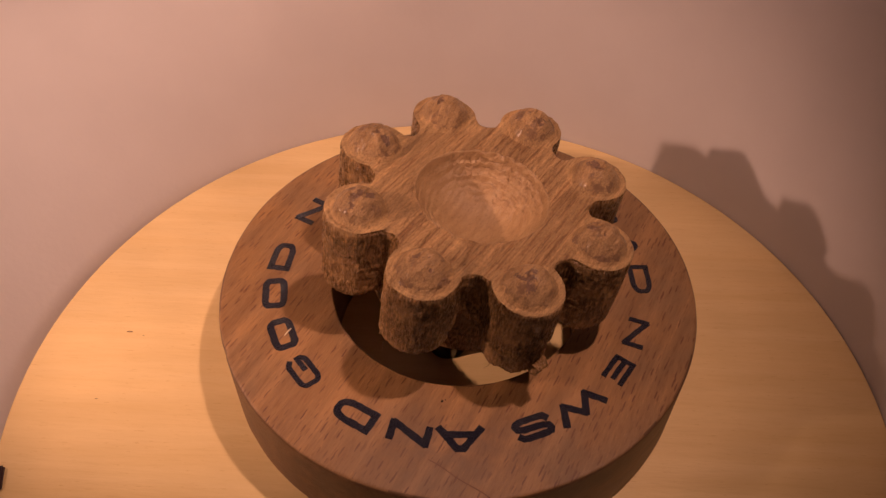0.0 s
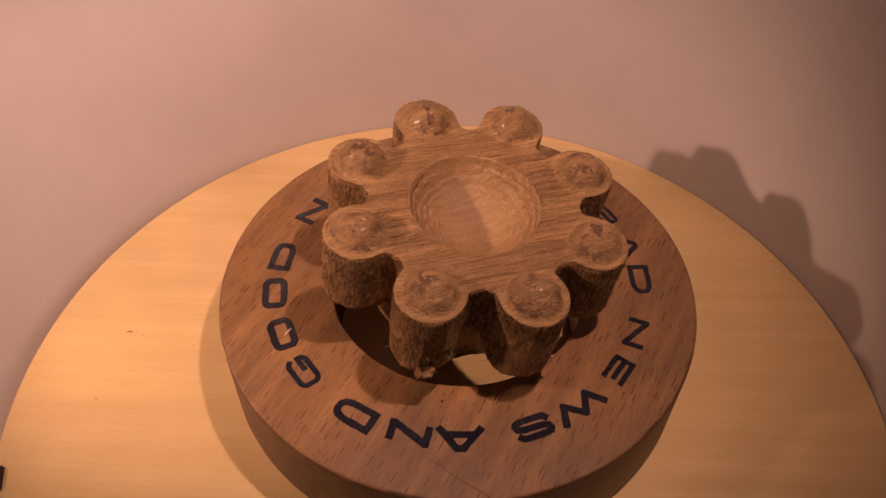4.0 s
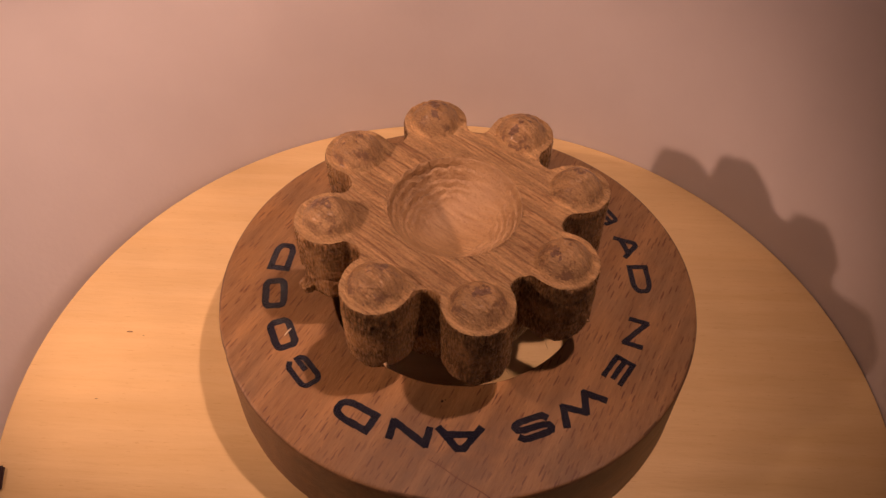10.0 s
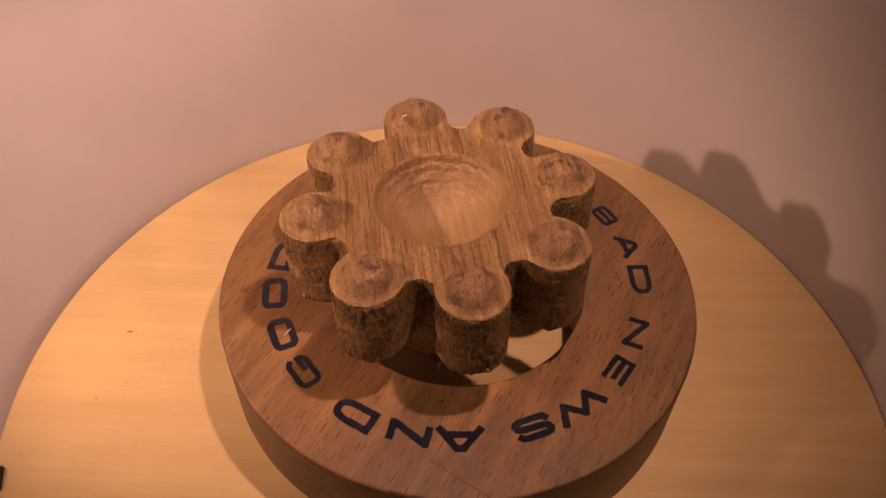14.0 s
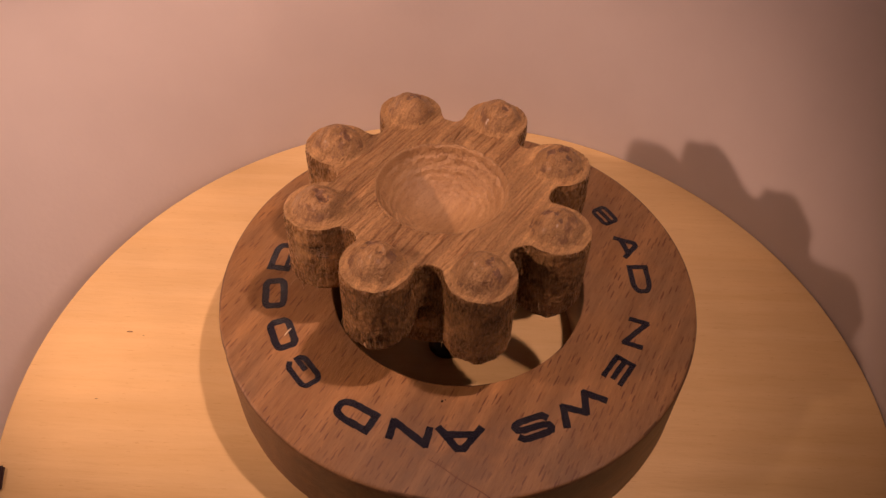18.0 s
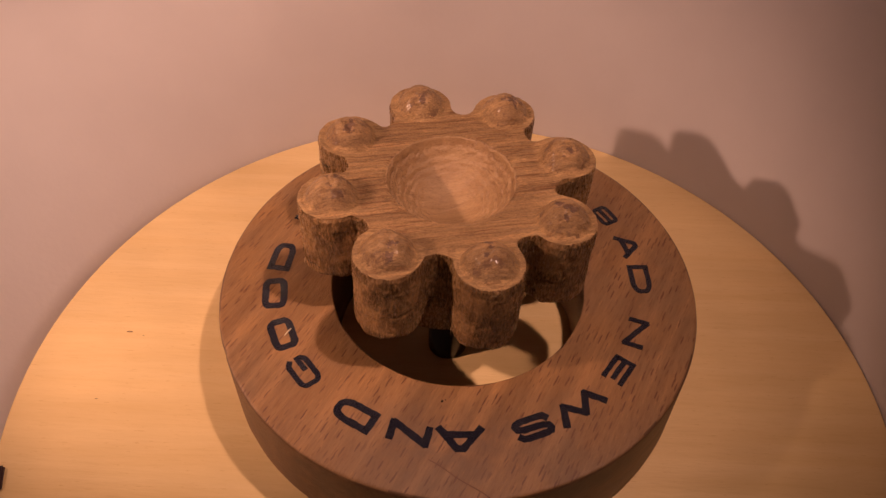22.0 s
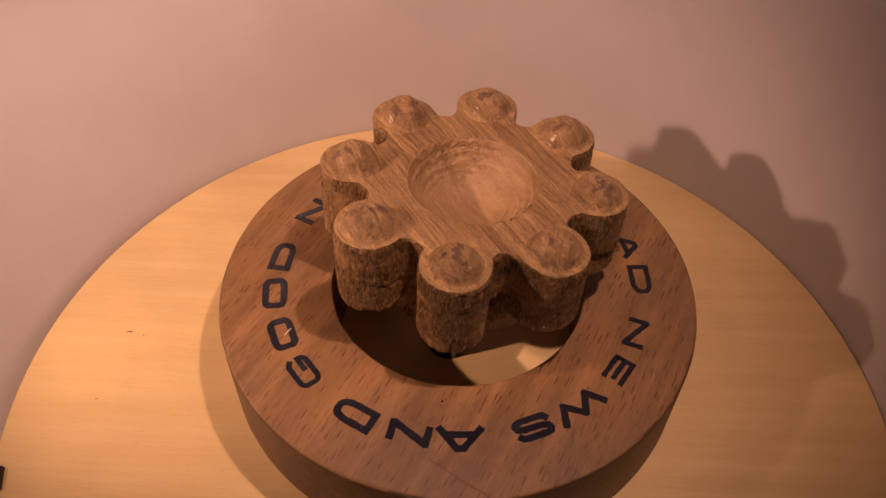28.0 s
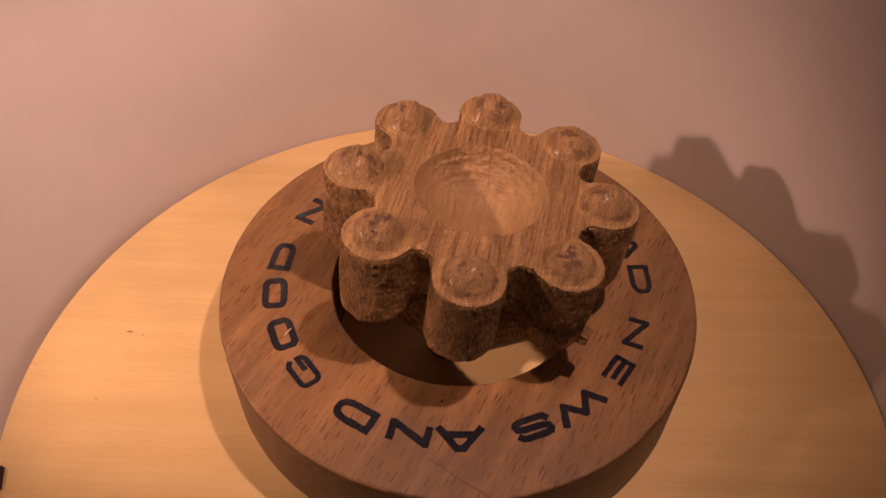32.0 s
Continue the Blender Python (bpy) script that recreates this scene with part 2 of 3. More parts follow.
def plain(name, colour, rough, specular=0.5, grain=0.0):
    m, t, b = nodes(name)
    tone = ramp(t, noise_tex(t, coords(t), 0.6, 4), [(0.3, tuple(c * 0.75 for c in colour)), (0.7, tuple(c * 1.2 for c in colour))])
    t.links.new(tone, b.inputs["Base Color"])
    b.inputs["Roughness"].default_value = rough
    b.inputs["Specular IOR Level"].default_value = specular
    if grain:
        bump(t, b, noise_tex(t, coords(t), 3.0, 3), 0.6, grain)
    return m


ROTOR = carved_wood("carved_brown_wood", (0.431, 0.262, 0.121), (0.273, 0.136, 0.057), (0.132, 0.066, 0.044))
BOWL = bowl_wood()
RIMWOOD = carved_wood("worn_rim_wood", (0.458, 0.286, 0.132), (0.282, 0.158, 0.069), (0.132, 0.066, 0.044), 0.0, 0.6, 0.7)
DOME = carved_wood("burnished_end_wood", (0.366, 0.223, 0.103), (0.245, 0.136, 0.060), (0.150, 0.073, 0.037), 1.0, 0.44, 0.6)
KNOT = carved_wood("dark_knot_wood", (0.19, 0.108, 0.068), (0.10, 0.053, 0.034), (0.04, 0.02, 0.015), 0.0, 0.4, 0.7)
SIDE = rough_side_wood()
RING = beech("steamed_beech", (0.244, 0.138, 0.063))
# same beech as the top; the upright faces' shade is put into its colour
RING_SIDE_SHADED = beech("beech_side_shaded", (0.152, 0.080, 0.038), False)
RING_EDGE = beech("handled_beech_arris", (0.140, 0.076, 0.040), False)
BOARD = birch()
PAPER = paper()
INK = plain("blue_black_ink", (0.0065, 0.0085, 0.023), 0.22, 0.6, 0.0028)
BEAD = plain("grey_glass", (0.012, 0.012, 0.013), 0.08)
BLACK = plain("glossy_black", (0.004, 0.004, 0.004), 0.16)
CLIP = plain("dark_maroon_plastic", (0.035, 0.012, 0.014), 0.45)
CHIP = plain("fresh_split_wood", (0.42, 0.27, 0.14), 0.6)
DESK = plain("dark_desk", (0.07, 0.045, 0.03), 0.6, 0.2)
MM = 0.001


# ---- mesh helpers ----
def part(name, bm, material, parent=None, label=""):
    """Links a bmesh as one mesh object, under a thing or a part where one is given."""
    me = bpy.data.meshes.new(name)
    bm.to_mesh(me)
    bm.free()
    for m in material if isinstance(material, (list, tuple)) else [material]:
        me.materials.append(m)
    ob = new(name, me)
    if parent:
        ob.parent = parent
    if label:
        tagged(ob, label)
    return ob


def grid_mesh(rows, close=True, smooth=True, caps=(False, False), bm=None, slot=0):
    """Quads between rows of points, each row a closed loop."""
    bm = bm or bmesh.new()
    loops = [[bm.verts.new(p) for p in row] for row in rows]
    n = len(rows[0])
    for a, b in zip(loops, loops[1:]):
        for i in range(n if close else n - 1):
            j = (i + 1) % n
            f = bm.faces.new((a[i], a[j], b[j], b[i]))
            f.smooth, f.material_index = smooth, slot
    for want, loop, flip in ((caps[0], loops[0], True), (caps[1], loops[-1], False)):
        if want:
            f = bm.faces.new(list(reversed(loop)) if flip else loop)
            f.material_index = slot
    return bm


def lathe(profile, n=96, centre=(0, 0), caps=(True, True)):
    """A turned solid from (radius, height) pairs in millimetres, from below upwards."""
    rows = [[((centre[0] + r * math.cos(2 * math.pi * i / n)) * MM, (centre[1] + r * math.sin(2 * math.pi * i / n)) * MM, z * MM)
             for i in range(n)] for r, z in profile]
    return grid_mesh(rows, caps=caps)


# ---- the board, the paper screen, the desk ----
BOARD_X, BOARD_Y, BOARD_R = -1.3, -16.3, 93.1


def build_setting():
    bm = bmesh.new()
    for x, y in ((-1, -1), (1, -1), (1, 1), (-1, 1)):
        bm.verts.new((x * 0.8, y * 0.9, -0.0044))
    bm.faces.new(bm.verts)
    tagged(part("ground", bm, DESK), "plain dark brown desk top under the board", "desk", kind="structure")

    # a round board cut straight along its front
    rows = []
    for r, z in ((BOARD_R - 0.3, -4.0), (BOARD_R, -3.7), (BOARD_R, -0.22), (BOARD_R - 0.06, -0.06), (BOARD_R - 0.22, 0.0)):
        half = math.acos(-46.0 / r)
        arc = [-half + math.pi / 2 + 2 * half * i / 220 for i in range(221)]
        rows.append([(r * math.cos(a) * MM, r * math.sin(a) * MM, z * MM) for a in arc])
    bm = grid_mesh(rows, caps=(True, True))
    board = part("round_board", bm, BOARD)
    board.location = (BOARD_X * MM, BOARD_Y * MM, 0)
    tagged(board, "round-backed pale varnished birch plywood board with fine grain", "board")

    # the screen: a sheet of paper bent round the back of the board, its one end leaning out
    plan = [radians(-18 + 216 * i / 170) for i in range(171)]
    levels, thick = 24, 0.16
    faces = []
    for off in (0.0, thick):
        rows = []
        for j in range(levels + 1):
            row = []
            for a in plan:
                k = min(1.0, max(0.0, (math.degrees(a) - 96) / 72))
                lean = radians(36) * k * k * (3 - 2 * k)
                up = -4.3 + 96.3 * j / levels
                z = up * math.cos(lean) if up > 0 else up
                wave = 0.3 * math.sin(3.1 * a + 0.4) * max(0.0, up) / 80
                # a thin gap between the sheet and the board
                rr = BOARD_R + 0.24 + 0.08 * math.sin(5 * a) + off + wave + max(0.0, up) * (0.01 + math.sin(lean))
                row.append(((BOARD_X + rr * math.cos(a)) * MM, (BOARD_Y + rr * math.sin(a)) * MM, z * MM))
            rows.append(row)
        faces.append(rows)
    bm = grid_mesh(faces[0] + faces[1][::-1] + [faces[0][0]], close=False)
    bmesh.ops.remove_doubles(bm, verts=bm.verts, dist=1e-7)
    bmesh.ops.recalc_face_normals(bm, faces=bm.faces)
    tagged(part("paper_screen", bm, PAPER), "white textured paper sheet curved round the back of the board", "paper screen")


# ---- the beech ring and its lettering ----
RING_R, HOLE_R, RING_H = 50.0, 26.6, 19.5


def rounded(x0, y0, x1, y1, r, n=5):
    """A closed rounded rectangle."""
    pts = []
    for cx, cy, a0 in ((x1 - r, y1 - r, 0), (x0 + r, y1 - r, 90), (x0 + r, y0 + r, 180), (x1 - r, y0 + r, 270)):
        for i in range(n + 1):
            a = radians(a0 + 90 * i / n)
            pts.append((cx + r * math.cos(a), cy + r * math.sin(a)))
    return pts


def strokes(ch):
    """A letter's pen strokes in a box one wide and one high: (points, closed)."""
    if ch == "O":
        return [(rounded(0, 0, 1, 1, 0.24), True)]
    if ch == "D":
        soft = [p for p in rounded(-0.5, 0, 1, 1, 0.36) if p[0] > 0.3]
        return [([(0, 0)] + soft[6:] + soft[:6] + [(0, 1)], True)]
    if ch == "G":
        loop = rounded(0, 0, 1, 1, 0.24)
        return [([(1.0, 0.80)] + loop[3:] + [(1.0, 0.37), (0.55, 0.37)], False)]
    if ch == "A":
        return [([(0, 0), (0.42, 1), (0.58, 1), (1, 0)], False), ([(0.16, 0.30), (0.84, 0.30)], False)]
    if ch == "N":
        return [([(0, 0), (0, 1)], False), ([(0.02, 0.98), (0.98, 0.02)], False), ([(1, 0), (1, 1)], False)]
    if ch == "W":
        return [([(0, 1), (0.22, 0.02)], False), ([(0.22, 0.02), (0.5, 0.98)], False), ([(0.5, 0.98), (0.78, 0.02)], False), ([(0.78, 0.02), (1, 1)], False)]
    if ch == "E":
        return [([(1, 1), (0, 1), (0, 0), (1, 0)], False), ([(0.05, 0.5), (0.9, 0.5)], False)]
    if ch == "B":
        return [(rounded(0, 0, 1, 1, 0.22), True), ([(0.05, 0.5), (0.92, 0.5)], False)]
    top = [(0.97, 0.83), (0.9, 0.97), (0.75, 1.0), (0.22, 1.0), (0.06, 0.94), (0.0, 0.8), (0.04, 0.6), (0.2, 0.52)]
    return [(top + [(1 - x, 1 - y) for x, y in reversed(top)], False)]


def letter_mesh(ch, wide, high, pen, rng):
    bm = bmesh.new()
    for k, (pts, closed) in enumerate(strokes(ch)):
        p = [Vector(((x - 0.5) * wide, (y - 0.5) * high)) for x, y in pts]
        q = []
        for i, a in enumerate(p):
            if i and (a - q[-1]).length < 0.05:
                continue
            q.append(a)
        if closed and (q[0] - q[-1]).length < 0.05:
            q.pop()
        # fill in long runs so that the pen's edge can wander
        p = []
        for i, a in enumerate(q):
            p.append(a)
            if i + 1 < len(q) or closed:
                b = q[(i + 1) % len(q)]
                m = int((b - a).length / 0.5)
                p += [a.lerp(b, j / (m + 1)) for j in range(1, m + 1)]
        n = len(p)
        top = 0.07 + 0.02 * k
        sides = []
        for i in range(n):
            before = p[i] - p[i - 1] if closed or i else p[1] - p[0]
            after = p[(i + 1) % n] - p[i] if closed or i + 1 < n else p[-1] - p[-2]
            d1, d2 = before.normalized(), after.normalized()
            mid = (d1 + d2).normalized() if (d1 + d2).length > 0.2 else d1
            side = Vector((-mid.y, mid.x))
            grow = min(1.0 / max(0.45, mid.dot(d1)), 1.7)
            half = [pen / 2 * grow * (1 + rng.uniform(-0.11, 0.11)) for _ in range(2)]
            ends = 0.0
            if not closed and i in (0, n - 1):
                ends = -pen * 0.35 if i == 0 else pen * 0.35
            c = p[i] + mid * ends
            a, b = c + side * half[0], c - side * half[1]
            sides.append([bm.verts.new((a.x * MM, a.y * MM, -0.05 * MM)), bm.verts.new((a.x * MM, a.y * MM, top * MM)),
                          bm.verts.new((b.x * MM, b.y * MM, top * MM)), bm.verts.new((b.x * MM, b.y * MM, -0.05 * MM))])
        for i in range(n if closed else n - 1):
            a, b = sides[i], sides[(i + 1) % n]
            for u, v in ((0, 1), (1, 2), (2, 3), (3, 0)):
                bm.faces.new((a[u], a[v], b[v], b[u]))
        if not closed:
            bm.faces.new(sides[0])
            bm.faces.new(list(reversed(sides[-1])))
    bmesh.ops.recalc_face_normals(bm, faces=bm.faces)
    return bm


LETTERS = (("B", 31.3, 39.2, 4.9, 3.3), ("A", 16.3, 39.05, 5.8, 3.5), ("D", 2.0, 38.9, 6.8, 3.4),
           ("N", -20.0, 38.2, 6.3, 3.4), ("E", -35.3, 38.35, 5.3, 3.5), ("W", -52.9, 38.15, 9.5, 3.5), ("S", -68.2, 37.9, 6.4, 3.6),
           ("A", -88.9, 37.9, 7.5, 4.0), ("N", -102.9, 38.0, 6.7, 3.3), ("D", -119.1, 38.4, 7.1, 3.6),
           ("G", -140.4, 38.35, 6.5, 3.7), ("O", -155.8, 38.3, 6.5, 3.75), ("O", -172.1, 38.6, 6.7, 3.8), ("D", 172.5, 38.5, 6.6, 3.5),
           ("N", 150.2, 38.6, 6.5, 3.6))


def build_ring():
    rng = random.Random(5)
    n = 240
    prof = [(HOLE_R + 0.3, 0.05), (HOLE_R, 0.5), (HOLE_R, RING_H - 0.35), (HOLE_R + 0.12, RING_H - 0.08), (HOLE_R + 0.4, RING_H),
            (38, RING_H), (RING_R - 0.9, RING_H), (RING_R - 0.5, RING_H - 0.06), (RING_R - 0.18, RING_H - 0.24), (RING_R - 0.03, RING_H - 0.6),
            (RING_R, RING_H - 1.2), (RING_R, 10), (RING_R, 1.0), (RING_R - 0.25, 0.3), (RING_R - 0.7, 0.05), (38, 0.02), (HOLE_R + 0.3, 0.05)]
    rows = []
    for r, z in prof:
        row = []
        for i in range(n):
            a = 2 * math.pi * i / n
            k = r + 0.10 * noise.noise((3 * math.cos(a), 3 * math.sin(a), r * 0.2)) + 0.05 * noise.noise((14 * math.cos(a), 14 * math.sin(a), r))
            # a small chip out of the outer edge
            if r > 49.4 and z > 12:
                k -= 0.5 * math.exp(-((math.degrees(a) - 203.5) / 0.9) ** 2)
            row.append((k * math.cos(a) * MM, k * math.sin(a) * MM, z * MM))
        rows.append(row)
    bm = grid_mesh(rows)
    bmesh.ops.remove_doubles(bm, verts=bm.verts, dist=1e-6)
    bmesh.ops.recalc_face_normals(bm, faces=bm.faces)
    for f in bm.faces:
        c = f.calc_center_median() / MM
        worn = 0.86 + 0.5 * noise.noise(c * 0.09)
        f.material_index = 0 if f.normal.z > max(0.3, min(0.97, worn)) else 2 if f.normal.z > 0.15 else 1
    ring = new("lettered_ring")
    tagged(ring, "thick beech wood ring with blue-black hand lettering round its top", "wooden ring")
    part("ring_body", bm, (RING, RING_SIDE_SHADED, RING_EDGE), ring)
    for ch, az, r, wide, high in LETTERS:
        a = radians(az)
        ob = part("letter", letter_mesh(ch, wide, high, {"O": 1.45, "G": 1.08, "B": 0.98, "S": 1.36, "E": 1.05}.get(ch, 1.12 if abs(az + 5) < 38 else 1.38), rng), INK, ring, "blue-black ink letter " + ch)
        # tops point outwards, words run clockwise
        ob.matrix_local = Matrix.Translation((r * math.cos(a) * MM, r * math.sin(a) * MM, RING_H * MM)) @ Matrix.Rotation(a - math.pi / 2, 4, "Z")
    # joint line in the front of the ring
    bm = bmesh.new()
    pts = [(-4.8 + 10.6 * s + 0.2 * math.sin(9 * s), -42.2 - 6.8 * s) for s in [i / 12 for i in range(13)]]
    rows = [[(x * MM, (y + w) * MM, (RING_H + z) * MM) for x, y in pts] for w, z in ((0.08, -0.05), (0.08, 0.018), (-0.08, 0.018), (-0.08, -0.05))]
    part("joint_line", grid_mesh(rows, close=False), plain("dark_joint", (0.13, 0.05, 0.025), 0.7), ring, "thin dark glue line")
    for x, y, r in ((-37.2, 16.9, 0.3), (-36.7, 17.5, 0.16), (-2.7, -30.2, 0.26), (-2.1, -29.9, 0.14)):
        bm = lathe([(r, -0.02), (r * 0.9, 0.03), (r * 0.4, 0.06)], 10)
        ob = part("ink_speck", bm, INK, ring)
        ob.location = (x * MM, y * MM, RING_H * MM)


def tube(points, radii, n=8):
    """A round-bodied tapering strand through points in millimetres."""
    rows = []
    for i, p in enumerate(points):
        p = Vector(p)
        d = (Vector(points[min(i + 1, len(points) - 1)]) - Vector(points[max(i - 1, 0)])).normalized()
        u = d.orthogonal().normalized()
        v = d.cross(u)
        rows.append([(p + (u * math.cos(2 * math.pi * k / n) + v * math.sin(2 * math.pi * k / n)) * radii[i]) * MM for k in range(n)])
    bm = grid_mesh(rows, caps=(True, True))
    bmesh.ops.recalc_face_normals(bm, faces=bm.faces)
    return bm


# ---- the turning rotor ----
LOBE_AT, LOBE_R = 23.36, 6.4
PLATE, RIM, FOOT = -2.3, -1.85, -19.0


def rotor_outline(per=112):
    """Eight round lobes joined by hollow curves, as (x, y, outward x, outward y, lobe angle)."""
    d = 22.9
    cx, cy = d * math.cos(math.pi / 8), d * math.sin(math.pi / 8)
    end = math.atan2(cy, cx - LOBE_AT)
    hollow = math.hypot(cx - LOBE_AT, cy) - LOBE_R
    # the hollow runs from the lobe's side to the next lobe's, seen from its own centre
    first = end - math.pi
    n1 = int(per * 0.74)
    out = []
    for k in range(8):
        turn = -math.pi / 4 * k
        seg = []
        for i in range(n1):
            a = -end + 2 * end * i / n1
            seg.append((LOBE_AT + LOBE_R * math.cos(a), LOBE_R * math.sin(a), math.cos(a), math.sin(a)))
        n2 = per - n1
        a0, a1 = first, math.pi / 4 + math.pi - end
        if a1 > a0:
            a1 -= 2 * math.pi
        if a0 - a1 > 2 * math.pi:
            a1 += 2 * math.pi
        for i in range(n2):
            a = a0 + (a1 - a0) * i / n2
            seg.append((cx + hollow * math.cos(a), cy + hollow * math.sin(a), -math.cos(a), -math.sin(a)))
        for x, y, nx, ny in seg:
            c, s = math.cos(turn), math.sin(turn)
            out.append((c * x - s * y, s * x + c * y, c * nx - s * ny, s * nx + c * ny))
    # in order of angle round the middle
    return sorted(out, key=lambda p: math.atan2(p[1], p[0]))


LOBES = [(LOBE_AT * math.cos(-math.pi / 4 * k), LOBE_AT * math.sin(-math.pi / 4 * k)) for k in range(8)]
# how much shorter each lobe is cut than the longest
SHORT = (0.0, 0.1, 1.2, 1.4, 0.2, 0.6, 1.9, 0.3)
BOWL_R, BOWL_D = 12.6, 8.7
BOWL_S = (BOWL_R ** 2 + BOWL_D ** 2) / (2 * BOWL_D)


def step(a, b, x):
    x = min(1.0, max(0.0, (x - a) / (b - a)))
    return x * x * (3 - 2 * x)


def top_height(x, y):
    r = math.hypot(x, y)
    z = PLATE
    d = min(math.hypot(x - a, y - b) for a, b in LOBES)
    # a shallow turned groove round each dome, and a rim outside it
    z += (RIM - PLATE) * (1 - step(6.2, 7.6, d)) * step(18.0, 22.0, r)
    z -= 0.26 * math.exp(-((d - 4.9) / 0.6) ** 2) + 0.15 * math.exp(-((d - 6.1) / 0.85) ** 2) * (1 - step(19.5, 22.5, r))
    if r < BOWL_R + 0.6:
        cap = PLATE - BOWL_D + BOWL_S - math.sqrt(max(0.0, BOWL_S ** 2 - min(r, BOWL_R) ** 2))
        z = min(z, cap) if r < BOWL_R else z - 0.15 * (1 - (r - BOWL_R) / 0.6)
        z += 0.07 * math.sin(r * 5.2 + 2.0 * noise.noise((x * 0.25, y * 0.25, 3.0))) * step(6.0, 11.0, r)
        # torn end grain at the two ends of the fibres
        torn = abs((x * 0.105 + y * 0.995) / max(r, 0.1)) ** 1.8 * step(3.5, 9.5, r) * (1 - step(12.4, 13.2, r))
        z += 0.26 * (noise.noise((x * 1.1, y * 0.8, 12.0)) + 0.6 * noise.noise((x * 2.6, y * 2.2, 15.0))) * math.exp(-((r - 11.7) / 0.8) ** 2)
        z += torn * (0.26 * math.sin(r * 5.2 + 3.4 * noise.noise((x * 0.5, y * 0.5, 8.0))) + 0.18 * noise.noise((x * 0.8, y * 1.5, 2.0)) + 0.13 * noise.noise((x * 1.9, y * 2.6, 5.0)))
    # shallow cracks along the fibres
    for x0, y0, y1, deep in ((-0.6, -20.0, -9.0, 0.40), (-4.2, 11.5, 17.5, 0.35), (6.0, -15.0, -11.0, 0.25), (3.4, 13.0, 19.0, 0.25)):
        if y0 < y < y1:
            z -= deep * math.sin(math.pi * (y - y0) / (y1 - y0)) ** 0.5 * math.exp(-((x - x0 + 0.10 * (y - y0) + 0.5 * noise.noise((y * 0.35, x0, 0.0))) / 0.22) ** 2)
    z += 0.15 * noise.noise((x * 1.25 + y * 0.13, y * 0.07, 1.0)) + 0.07 * noise.noise((x * 1.9, y * 0.5, 6.0)) + 0.06 * noise.noise((x * 0.35, y * 0.35, 7.0))
    return z


